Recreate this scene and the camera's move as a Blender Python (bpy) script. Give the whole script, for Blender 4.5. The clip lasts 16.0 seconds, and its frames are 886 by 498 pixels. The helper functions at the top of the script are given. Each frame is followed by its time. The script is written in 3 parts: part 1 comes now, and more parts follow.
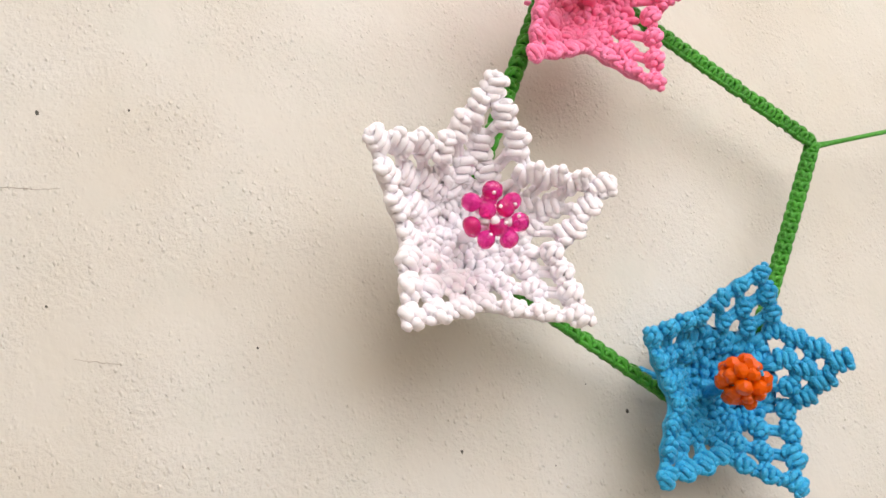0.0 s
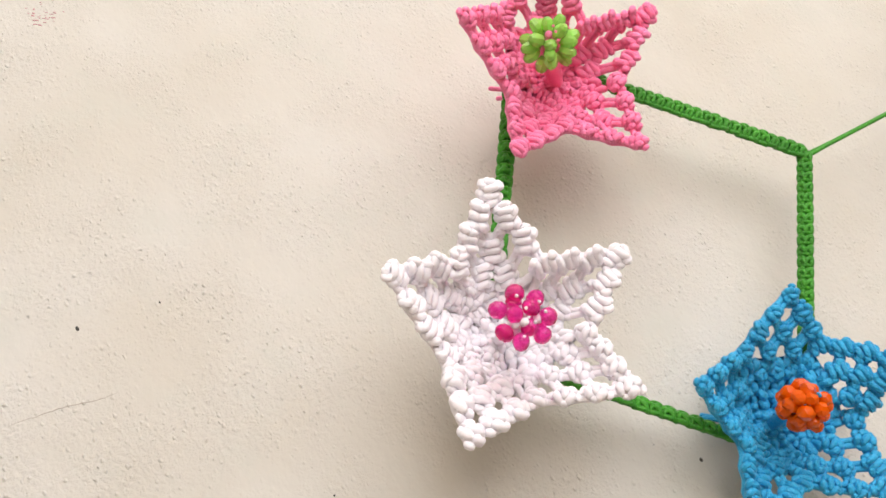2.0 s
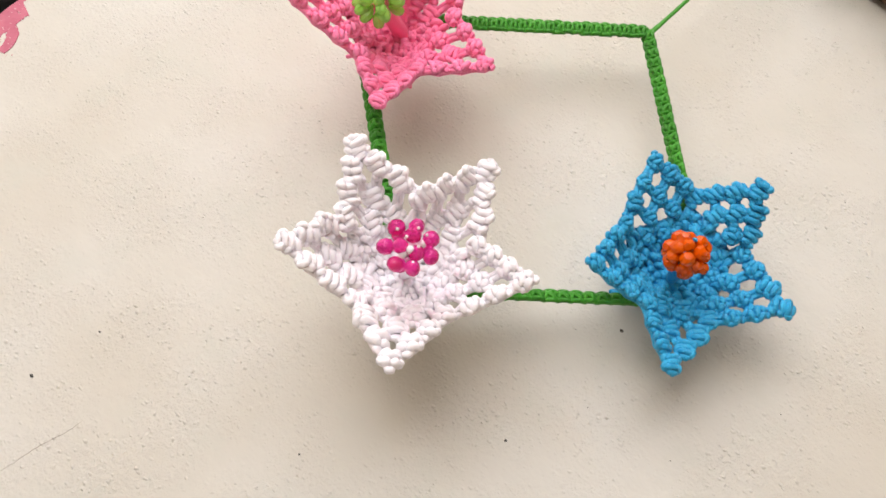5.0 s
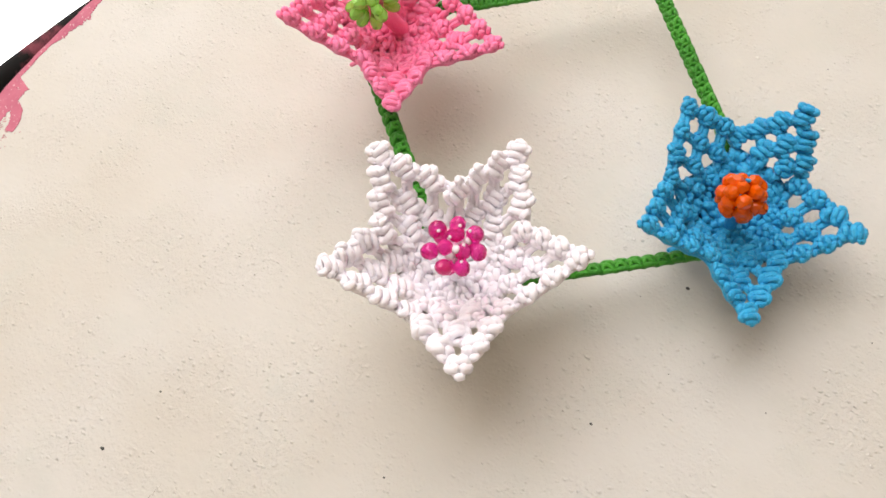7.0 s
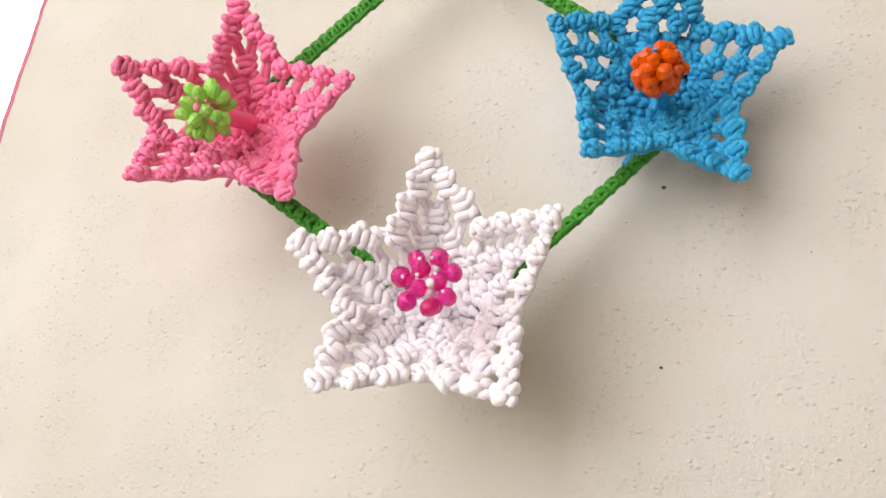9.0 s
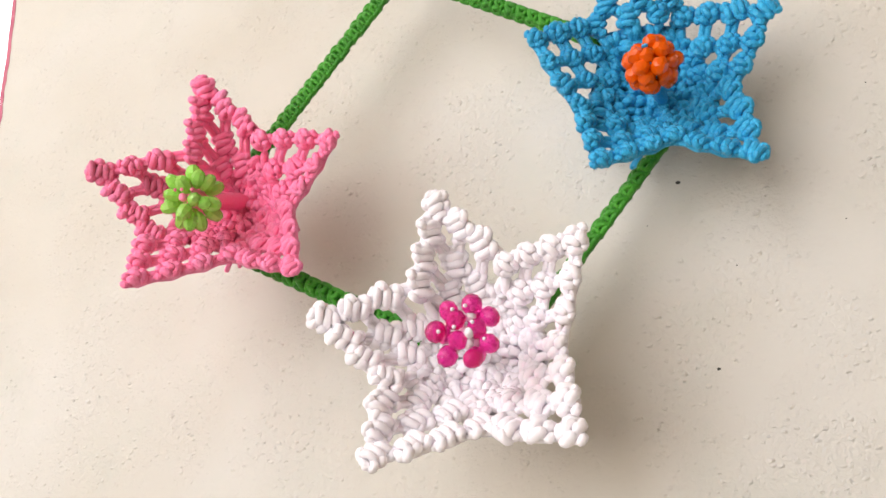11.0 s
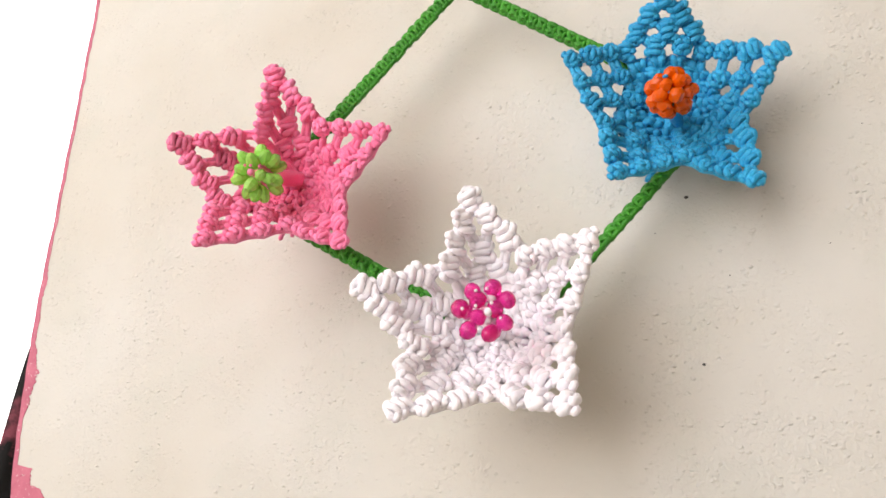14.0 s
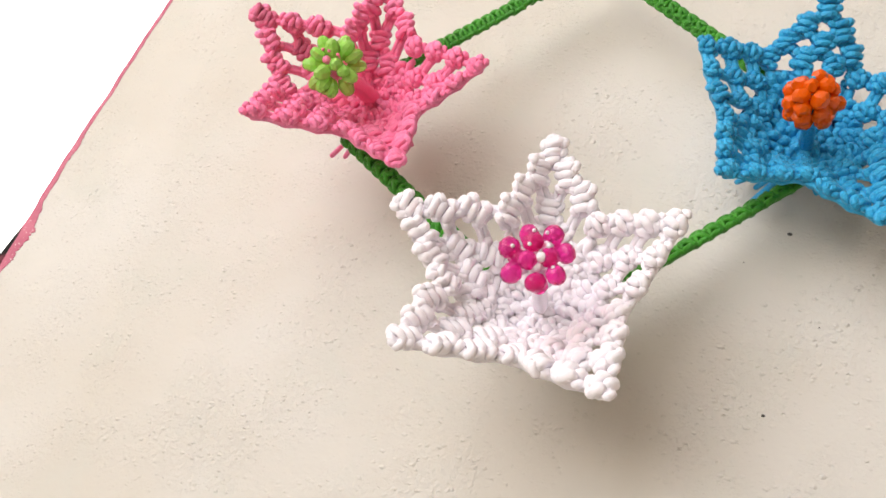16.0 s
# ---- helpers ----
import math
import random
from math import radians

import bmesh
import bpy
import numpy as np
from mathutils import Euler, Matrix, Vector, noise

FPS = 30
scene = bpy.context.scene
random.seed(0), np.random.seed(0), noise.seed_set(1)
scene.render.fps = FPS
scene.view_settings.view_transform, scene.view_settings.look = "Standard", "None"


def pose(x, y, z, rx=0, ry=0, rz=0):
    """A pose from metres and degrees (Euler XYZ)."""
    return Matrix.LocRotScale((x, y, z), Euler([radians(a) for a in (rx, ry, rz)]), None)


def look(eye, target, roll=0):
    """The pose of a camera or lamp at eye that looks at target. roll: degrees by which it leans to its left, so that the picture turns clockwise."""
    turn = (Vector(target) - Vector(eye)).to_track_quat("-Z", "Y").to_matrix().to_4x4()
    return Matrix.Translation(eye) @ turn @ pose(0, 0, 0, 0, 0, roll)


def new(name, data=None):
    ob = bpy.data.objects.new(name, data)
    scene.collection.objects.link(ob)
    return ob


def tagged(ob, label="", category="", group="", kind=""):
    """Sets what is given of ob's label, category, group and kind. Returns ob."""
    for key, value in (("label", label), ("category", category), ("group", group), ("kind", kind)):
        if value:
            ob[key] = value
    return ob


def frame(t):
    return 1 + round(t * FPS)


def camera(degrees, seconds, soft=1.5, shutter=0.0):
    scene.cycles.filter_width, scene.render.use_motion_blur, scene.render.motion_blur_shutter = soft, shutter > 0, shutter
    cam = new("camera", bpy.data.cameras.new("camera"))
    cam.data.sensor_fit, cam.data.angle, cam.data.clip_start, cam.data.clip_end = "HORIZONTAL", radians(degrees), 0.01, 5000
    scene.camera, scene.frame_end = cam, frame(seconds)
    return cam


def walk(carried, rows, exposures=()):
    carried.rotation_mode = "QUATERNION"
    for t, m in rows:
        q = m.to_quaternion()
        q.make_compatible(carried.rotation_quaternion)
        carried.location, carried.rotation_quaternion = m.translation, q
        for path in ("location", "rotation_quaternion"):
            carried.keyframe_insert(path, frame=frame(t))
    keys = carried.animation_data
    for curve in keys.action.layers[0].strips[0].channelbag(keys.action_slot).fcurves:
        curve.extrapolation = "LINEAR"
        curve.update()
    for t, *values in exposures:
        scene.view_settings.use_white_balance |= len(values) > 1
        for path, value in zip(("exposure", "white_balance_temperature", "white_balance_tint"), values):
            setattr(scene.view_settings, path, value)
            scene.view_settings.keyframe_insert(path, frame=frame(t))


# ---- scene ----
cam = camera(54.0, 16.0, soft=1.6)
PATH = [
    (0, (0.0502, -0.2339, 1.4169), (-0.0251, 0.0373, 1.5205), 77.97),
    (0.5, (0.0488, -0.2355, 1.4190), (-0.0233, 0.0361, 1.5239), 77.57),
    (1, (0.0451, -0.2401, 1.4200), (-0.0293, 0.0313, 1.5240), 72.88),
    (1.5, (0.0418, -0.2441, 1.4187), (-0.0421, 0.0276, 1.5143), 68.39),
    (2, (0.0405, -0.2477, 1.4194), (-0.0568, 0.0177, 1.5199), 64.43),
    (2.5, (0.0396, -0.2465, 1.4188), (-0.0592, 0.0186, 1.5188), 62.10),
    (3, (0.0418, -0.2511, 1.4189), (-0.0571, 0.0138, 1.5190), 56.03),
    (3.5, (0.0464, -0.2529, 1.4205), (-0.0538, 0.0110, 1.5220), 52.10),
    (4, (0.0518, -0.2596, 1.4289), (-0.0548, 0.0042, 1.5242), 48.86),
    (4.5, (0.0628, -0.2606, 1.4274), (-0.0373, 0.0043, 1.5263), 48.23),
    (5, (0.0746, -0.2628, 1.4296), (-0.0179, 0.0048, 1.5288), 47.78),
    (5.2, (0.0779, -0.2630, 1.4296), (-0.0140, 0.0061, 1.5251), 46.99),
    (7.3, (0.0676, -0.2507, 1.4348), (-0.0370, 0.0165, 1.5224), 31.85),
    (7.5, (0.0694, -0.2453, 1.4385), (-0.0298, 0.0222, 1.5311), 25.60),
    (8, (0.0625, -0.2343, 1.4374), (-0.0263, 0.0325, 1.5421), 11.81),
    (8.5, (0.0612, -0.2324, 1.4331), (-0.0294, 0.0315, 1.5433), 7.39),
    (10.8, (0.0499, -0.2234, 1.4396), (-0.0341, 0.0400, 1.5561), -8.99),
    (11, (0.0485, -0.2255, 1.4416), (-0.0358, 0.0354, 1.5632), -8.48),
    (11.5, (0.0476, -0.2310, 1.4434), (-0.0371, 0.0258, 1.5732), -7.00),
    (12, (0.0486, -0.2408, 1.4402), (-0.0374, 0.0169, 1.5674), -6.17),
    (12.5, (0.0555, -0.2513, 1.4379), (-0.0296, 0.0079, 1.5626), -5.84),
    (13, (0.0617, -0.2628, 1.4337), (-0.0258, -0.0039, 1.5573), -6.84),
    (13.5, (0.0613, -0.2598, 1.4291), (-0.0287, 0.0010, 1.5472), -6.49),
    (14, (0.0581, -0.2545, 1.4302), (-0.0370, 0.0051, 1.5466), -2.42),
    (14.5, (0.0496, -0.2356, 1.4223), (-0.0506, 0.0169, 1.5496), 5.79),
    (15, (0.0463, -0.2372, 1.4217), (-0.0595, 0.0067, 1.5607), 13.92),
    (15.5, (0.0433, -0.2282, 1.4111), (-0.0711, 0.0140, 1.5461), 18.55),
    (16, (0.0426, -0.2092, 1.4070), (-0.0643, 0.0314, 1.5508), 17.24),
]
walk(cam, [(t, look(eye, target, roll)) for t, eye, target, roll in PATH])

# ---- light ----
HEIGHT = 1.5          # the hanging's height over the floor
U = 0.0375            # one unit of the hanging's plan, in metres
world = bpy.data.worlds.new("daylight")
scene.world = world
world.use_nodes = True
sky = world.node_tree.nodes.new("ShaderNodeTexSky")
sky.sky_type = "NISHITA"
sky.sun_disc = False
sky.sun_elevation, sky.sun_rotation = radians(48), radians(222)
world.node_tree.links.new(sky.outputs["Color"], world.node_tree.nodes["Background"].inputs["Color"])
world.node_tree.nodes["Background"].inputs["Strength"].default_value = 0.15

# area lamp standing in for daylight, in an added opening behind the viewer
LAMP_AT, LAMP_SIZE, LAMP_POWER = Vector((-0.82, -1.13, HEIGHT + 0.52)), (1.60, 1.40), 26.5
lamp = new("daylight_stand_in", bpy.data.lights.new("daylight_stand_in", "AREA"))
lamp.data.shape, lamp.data.size, lamp.data.size_y = "RECTANGLE", LAMP_SIZE[0], LAMP_SIZE[1]
lamp.data.energy, lamp.data.color = LAMP_POWER, (1.0, 0.93, 0.885)
lamp.matrix_world = look(LAMP_AT, LAMP_AT + Vector((0, 1, 0)))
sun = new("sun", bpy.data.lights.new("sun", "SUN"))
sun.data.energy, sun.data.angle, sun.data.color = 4.5, radians(0.5), (1.0, 0.95, 0.86)
sun.matrix_world = look((0, 0, 0), (0.45, 0.5, -0.74))
scene.view_settings.exposure = 0.0


# ---- materials ----
def base_material(name, rough):
    m = bpy.data.materials.new(name)
    m.use_nodes = True
    n, l = m.node_tree.nodes, m.node_tree.links
    b = n["Principled BSDF"]
    b.inputs["Roughness"].default_value = rough
    return m, n, l, b


def add(n, kind, **values):
    node = n.new(kind)
    for key, value in values.items():
        node.inputs[key.replace("_", " ")].default_value = value
    return node


def ramp(n, l, source, stops):
    r = n.new("ShaderNodeValToRGB")
    e = r.color_ramp.elements
    e[0].position, e[0].color = stops[0][0], (*stops[0][1], 1)
    e[1].position, e[1].color = stops[-1][0], (*stops[-1][1], 1)
    for p, c in stops[1:-1]:
        x = e.new(p)
        x.color = (*c, 1)
    l.new(source, r.inputs["Fac"])
    return r


def mixed(n, l, fac, a, b, mode="MIX"):
    m = n.new("ShaderNodeMix")
    m.data_type, m.blend_type = "RGBA", mode
    for sock, value in ((m.inputs["Factor"], fac), (m.inputs["A"], a), (m.inputs["B"], b)):
        if isinstance(value, (float, int, tuple)):
            sock.default_value = value if not isinstance(value, tuple) else (*value, 1)
        else:
            l.new(value, sock)
    return m.outputs["Result"]


def maths(n, l, op, a, b):
    m = n.new("ShaderNodeMath")
    m.operation = op
    for sock, value in zip(m.inputs, (a, b)):
        if isinstance(value, (float, int)):
            sock.default_value = value
        else:
            l.new(value, sock)
    return m.outputs[0]


def plaster(name, tone):
    m, n, l, b = base_material(name, 0.85)
    co = n.new("ShaderNodeTexCoord").outputs["Object"]
    large = add(n, "ShaderNodeTexNoise", Scale=9.0, Detail=3.0, Roughness=0.6)
    stain = add(n, "ShaderNodeTexNoise", Scale=38.0, Detail=4.0, Roughness=0.65)
    grain = add(n, "ShaderNodeTexNoise", Scale=620.0, Detail=3.0, Roughness=0.65)
    patch = add(n, "ShaderNodeTexNoise", Scale=42.0, Detail=2.0)
    pits = add(n, "ShaderNodeTexVoronoi", Scale=360.0)
    warp = add(n, "ShaderNodeMapping", Scale=(1.0, 1.0, 1.5), Rotation=(0, 0.15, 0))
    trowel = add(n, "ShaderNodeTexNoise", Scale=60.0, Detail=3.0, Roughness=0.6)
    l.new(co, warp.inputs["Vector"])
    for node in (large, stain, grain, patch):
        l.new(co, node.inputs["Vector"])
    wobble = add(n, "ShaderNodeTexNoise", Scale=380.0, Detail=3.0, Roughness=0.7)
    l.new(co, wobble.inputs["Vector"])
    bent = n.new("ShaderNodeVectorMath")
    bent.operation = "MULTIPLY_ADD"
    l.new(wobble.outputs["Color"], bent.inputs[0])
    bent.inputs[1].default_value = (0.0019, 0.0019, 0.0019)
    l.new(warp.outputs[0], bent.inputs[2])
    l.new(bent.outputs[0], pits.inputs["Vector"])
    l.new(warp.outputs[0], trowel.inputs["Vector"])
    light, dark = tone, tuple(c * k for c, k in zip(tone, (0.93, 0.90, 0.85)))
    c = mixed(n, l, ramp(n, l, large.outputs["Fac"], [(0.35, (0, 0, 0)), (0.65, (1, 1, 1))]).outputs[0], light, dark)
    cool = ramp(n, l, stain.outputs["Fac"], [(0.52, (0, 0, 0)), (0.72, (0.5, 0.5, 0.5))]).outputs[0]
    c = mixed(n, l, cool, c, tuple(v * k for v, k in zip(tone, (0.90, 0.93, 0.90))))
    # a smear of grime brushed across the upper part
    spot = add(n, "ShaderNodeMapping", Location=(0.095 * 22, 0, -1.649 * 60), Rotation=(0, 0, 0), Scale=(22.0, 1.0, 60.0))
    l.new(co, spot.inputs["Vector"])
    round_off = n.new("ShaderNodeTexGradient")
    round_off.gradient_type = "SPHERICAL"
    l.new(spot.outputs[0], round_off.inputs["Vector"])
    grime = maths(n, l, "MULTIPLY", maths(n, l, "MULTIPLY", round_off.outputs["Fac"], stain.outputs["Fac"]), 0.5)
    c = mixed(n, l, grime, c, tuple(v * k for v, k in zip(tone, (0.80, 0.74, 0.66))))
    # pinholes and grit of the render coat, thicker in patches
    where = ramp(n, l, patch.outputs["Fac"], [(0.36, (0.12, 0.12, 0.12)), (0.58, (1, 1, 1))]).outputs[0]
    hole = ramp(n, l, pits.outputs["Distance"], [(0.08, (1, 1, 1)), (0.22, (0, 0, 0))]).outputs[0]
    pick = ramp(n, l, pits.outputs["Color"], [(0.40, (0, 0, 0)), (0.60, (1, 1, 1))]).outputs[0]
    hole = maths(n, l, "MULTIPLY", maths(n, l, "MULTIPLY", hole, where), pick)
    c = mixed(n, l, maths(n, l, "MULTIPLY", hole, 0.30), c, (0.34, 0.29, 0.24))
    l.new(c, b.inputs["Base Color"])
    bumps = add(n, "ShaderNodeTexVoronoi", Scale=480.0)
    l.new(bent.outputs[0], bumps.inputs["Vector"])
    grit = ramp(n, l, bumps.outputs["Distance"], [(0.05, (1, 1, 1)), (0.42, (0, 0, 0))]).outputs[0]
    chosen = ramp(n, l, bumps.outputs["Color"], [(0.50, (0, 0, 0)), (0.62, (1, 1, 1))]).outputs[0]
    grit = maths(n, l, "MULTIPLY", maths(n, l, "MULTIPLY", grit, chosen), where)
    height = maths(n, l, "ADD", maths(n, l, "MULTIPLY", maths(n, l, "MULTIPLY", grain.outputs["Fac"], where), 0.75), maths(n, l, "MULTIPLY", trowel.outputs["Fac"], 0.55))
    height = maths(n, l, "ADD", height, maths(n, l, "MULTIPLY", grit, 0.55))
    height = maths(n, l, "SUBTRACT", height, maths(n, l, "MULTIPLY", hole, 0.68))
    bump = add(n, "ShaderNodeBump", Strength=0.8, Distance=0.0010)
    l.new(height, bump.inputs["Height"])
    l.new(bump.outputs[0], b.inputs["Normal"])
    return m


def cord(name, tone, deep, rough=0.55, soft=0.0, relief=0.45, reach=0.0008):
    """Braided polyester cord: fine cross weave and a little fuzz."""
    m, n, l, b = base_material(name, rough)
    co = n.new("ShaderNodeTexCoord").outputs["Object"]
    info = n.new("ShaderNodeObjectInfo")
    geo = n.new("ShaderNodeNewGeometry")
    weave = add(n, "ShaderNodeTexVoronoi", Scale=1900.0)
    fuzz = add(n, "ShaderNodeTexNoise", Scale=900.0, Detail=3.0)
    for node in (weave, fuzz):
        l.new(co, node.inputs["Vector"])
    c = mixed(n, l, maths(n, l, "MULTIPLY", geo.outputs["Random Per Island"], 0.5), tone, deep)
    c = mixed(n, l, maths(n, l, "MULTIPLY", info.outputs["Random"], 0.35), c, deep)
    c = mixed(n, l, ramp(n, l, fuzz.outputs["Fac"], [(0.35, (0, 0, 0)), (0.7, (0.45, 0.45, 0.45))]).outputs[0], c, deep)
    l.new(c, b.inputs["Base Color"])
    b.inputs["Sheen Weight"].default_value = 0.1
    b.inputs["Sheen Roughness"].default_value = 0.4
    b.inputs["Subsurface Weight"].default_value = soft
    b.inputs["Subsurface Radius"].default_value = (1.0, 0.9, 0.9)
    b.inputs["Specular IOR Level"].default_value = 0.3
    b.inputs["Subsurface Scale"].default_value = reach
    height = maths(n, l, "ADD", weave.outputs["Distance"], fuzz.outputs["Fac"])
    bump = add(n, "ShaderNodeBump", Strength=relief, Distance=0.0003)
    l.new(height, bump.inputs["Height"])
    l.new(bump.outputs[0], b.inputs["Normal"])
    return m


def crystal(name, tone, through_light, rough=0.08):
    m, n, l, b = base_material(name, rough)
    info = n.new("ShaderNodeObjectInfo")
    c = mixed(n, l, maths(n, l, "MULTIPLY", info.outputs["Random"], 0.3), tone, tuple(v * 0.7 for v in tone))
    l.new(c, b.inputs["Base Color"])
    b.inputs["Transmission Weight"].default_value = through_light
    b.inputs["IOR"].default_value = 1.38
    b.inputs["Coat Weight"].default_value = 0.1
    return m


def painted(name, tone, deep, rough, scale=60.0, metal=0.0, bump_depth=0.0004, stops=(0.35, 0.68), bare=None, gloss=0.5):
    m, n, l, b = base_material(name, rough)
    co = n.new("ShaderNodeTexCoord").outputs["Object"]
    a = add(n, "ShaderNodeTexNoise", Scale=scale, Detail=5.0, Roughness=0.65)
    f = add(n, "ShaderNodeTexNoise", Scale=scale * 9, Detail=2.0)
    l.new(co, a.inputs["Vector"])
    l.new(co, f.inputs["Vector"])
    c = ramp(n, l, a.outputs["Fac"], [(stops[0], tone), (stops[1], deep)]).outputs[0]
    if bare:            # the ground shows where the brush ran dry
        c = mixed(n, l, ramp(n, l, f.outputs["Fac"], [(0.62, (0, 0, 0)), (0.70, (0.4, 0.4, 0.4))]).outputs[0], c, bare)
    l.new(c, b.inputs["Base Color"])
    b.inputs["Metallic"].default_value = metal
    b.inputs["Specular IOR Level"].default_value = gloss
    bump = add(n, "ShaderNodeBump", Strength=0.5, Distance=bump_depth)
    l.new(f.outputs["Fac"], bump.inputs["Height"])
    l.new(bump.outputs[0], b.inputs["Normal"])
    return m


def glowing(name, tone, strength):
    m, n, l, b = base_material(name, 1.0)
    b.inputs["Base Color"].default_value = (*tone, 1)
    b.inputs["Emission Color"].default_value = (*tone, 1)
    b.inputs["Emission Strength"].default_value = strength
    return m


WALL = plaster("cream_plaster", (0.635, 0.616, 0.571))
# for the added, unseen room shell; pale so that it bounces fill light
ROOM = plaster("added_room_plaster", (0.80, 0.76, 0.70))
STAINED = cord("stained_pink_cord", (1.0, 0.26, 0.46), (0.38, 0.06, 0.11))
PINK = cord("pink_cord", (1.0, 0.315, 0.55), (1.0, 0.17, 0.345), 0.45, 0.12, 0.6, 0.0012)
WHITE = cord("white_cord", (0.95, 0.905, 0.955), (0.92, 0.872, 0.93), 0.85, 0.3, 0.18, 0.0016)
BLUE = cord("blue_cord", (0.052, 0.49, 0.83), (0.010, 0.26, 0.54), 0.38, 0.0, 0.8)
GREEN = cord("green_cord", (0.078, 0.40, 0.030), (0.012, 0.12, 0.008), 0.45, 0.0, 0.6)
MAGENTA = crystal("magenta_crystal", (1.0, 0.05, 0.43), 0.75, 0.04)
ORANGE = crystal("orange_bead", (1.0, 0.14, 0.0), 0.3, 0.15)
LIME = crystal("lime_crystal", (0.54, 1.0, 0.20), 0.5, 0.04)
PAINT = painted("pink_wall_paint", (0.42, 0.068, 0.13), (0.53, 0.12, 0.19), 0.5, 90.0, 0.0, 0.0002, (0.35, 0.68), (0.74, 0.66, 0.62))
IRON = painted("black_iron_paint", (0.010, 0.009, 0.009), (0.20, 0.05, 0.07), 0.75, 45.0, 0.0, 0.0002, (0.56, 0.68), None, 0.15)
WOOD = painted("dark_brown_wood", (0.06, 0.035, 0.02), (0.11, 0.065, 0.035), 0.6, 30.0)
# brown of the unseen east wall, chosen for how much light it bounces
EAST_BROWN = painted("east_wall_brown", (0.50, 0.40, 0.31), (0.57, 0.46, 0.36), 0.6, 14.0)
CHARCOAL = painted("dark_fleck", (0.05, 0.05, 0.045), (0.08, 0.08, 0.07), 0.8, 500.0)
# lightened so that the unseen floor throws fill up under the flowers
TILE = painted("floor_cement", (0.56, 0.52, 0.47), (0.46, 0.42, 0.38), 0.7, 12.0)
STEEL = painted("nail_steel", (0.35, 0.34, 0.33), (0.2, 0.19, 0.18), 0.4, 300.0, 1.0)
OUTSIDE = glowing("bright_outdoors", (1.0, 0.99, 0.96), 2.2)
OUT_PINK = painted("pink_masonry", (0.75, 0.22, 0.28), (0.8, 0.3, 0.34), 0.8, 20.0)
OUT_YELLOW = painted("yellow_masonry", (0.85, 0.62, 0.25), (0.9, 0.75, 0.4), 0.8, 25.0)


# ---- building helpers ----
def P(x, y, z):
    """A place in the hanging's plan: x to the right, y into the wall, z up."""
    return Vector((x * U, y * U, z * U + HEIGHT))


WHERE = {}


def thing(name, at, label, category, group="", kind=""):
    e = new(name)
    e.empty_display_size = 0.01
    e.location = at
    WHERE[e.name] = Matrix.Translation(at)
    return tagged(e, label, category, group, kind)


def mesh_of(bm, name, material, smooth=True):
    me = bpy.data.meshes.new(name)
    bm.to_mesh(me)
    bm.free()
    me.materials.append(material)
    if smooth:
        me.shade_smooth()
    return me


def put(name, me, m, parent, label=""):
    """A mesh object at the world pose m, under parent."""
    ob = new(name, me)
    if parent is not None:
        ob.parent = parent
        ob.matrix_basis = WHERE[parent.name].inverted() @ m
    else:
        ob.matrix_basis = m
    WHERE[ob.name] = m
    return tagged(ob, label)


def part(name, bm, material, parent, label="", smooth=True):
    """A bmesh in world places as one mesh under a thing."""
    m = WHERE[parent.name]
    bmesh.ops.transform(bm, matrix=m.inverted(), verts=bm.verts)
    return put(name, mesh_of(bm, name, material, smooth), m.copy(), parent, label)


def structure(name, bm, material, label, smooth=False):
    ob = new(name, mesh_of(bm, name, material, smooth))
    WHERE[ob.name] = Matrix.Identity(4)
    return tagged(ob, label, kind="structure", category=name.split("_")[0])


def spline(points, steps):
    """Points on a smooth curve through the given ones."""
    p = [Vector(q) for q in points]
    p = [2 * p[0] - p[1], *p, 2 * p[-1] - p[-2]]
    out = []
    for i in range(1, len(p) - 2):
        for k in range(steps):
            t = k / steps
            a, b, c, d = p[i - 1], p[i], p[i + 1], p[i + 2]
            out.append(0.5 * (2 * b + (c - a) * t + (2 * a - 5 * b + 4 * c - d) * t * t + (3 * b - a - 3 * c + d) * t**3))
    return out + [p[-2]]


def tube(bm, points, radius, sides=8, steps=4, flat=1.0, ends=True):
    """A cord along a smooth curve, with rounded ends. radius: a number, or a function of 0..1."""
    line = spline(points, steps) if steps > 1 else [Vector(q) for q in points]
    size = radius if callable(radius) else (lambda f: radius)
    rings, side = [], None
    stations = []
    n = len(line) - 1
    for i, q in enumerate(line):
        way = (line[min(i + 1, n)] - line[max(i - 1, 0)]).normalized()
        stations.append((q, way, size(i / n)))
    if ends:
        q, w, r = stations[0]
        stations[:0] = [(q - w * r * 0.75, w, r * 0.55)]
        q, w, r = stations[-1]
        stations.append((q + w * r * 0.75, w, r * 0.55))
    for q, way, r in stations:
        if side is None:
            side = way.orthogonal().normalized()
        side = (side - way * side.dot(way)).normalized()
        up = way.cross(side)
        rings.append([bm.verts.new(q + r * (side * math.cos(a) + up * flat * math.sin(a))) for a in (2 * math.pi * k / sides for k in range(sides))])
    for a, b in zip(rings, rings[1:]):
        for k in range(sides):
            bm.faces.new((a[k], a[(k + 1) % sides], b[(k + 1) % sides], b[k]))
    bm.faces.new(rings[0][::-1])
    bm.faces.new(rings[-1])


def box(bm, lo, hi, bevel=0.0):
    c, s = (Vector(lo) + Vector(hi)) / 2, Vector(hi) - Vector(lo)
    made = bmesh.ops.create_cube(bm, size=1.0, matrix=Matrix.Translation(c) @ Matrix.Diagonal((*s, 1)))
    if bevel:
        edges = list({e for v in made["verts"] for e in v.link_edges})
        bmesh.ops.bevel(bm, geom=edges, offset=bevel, segments=2, affect="EDGES")


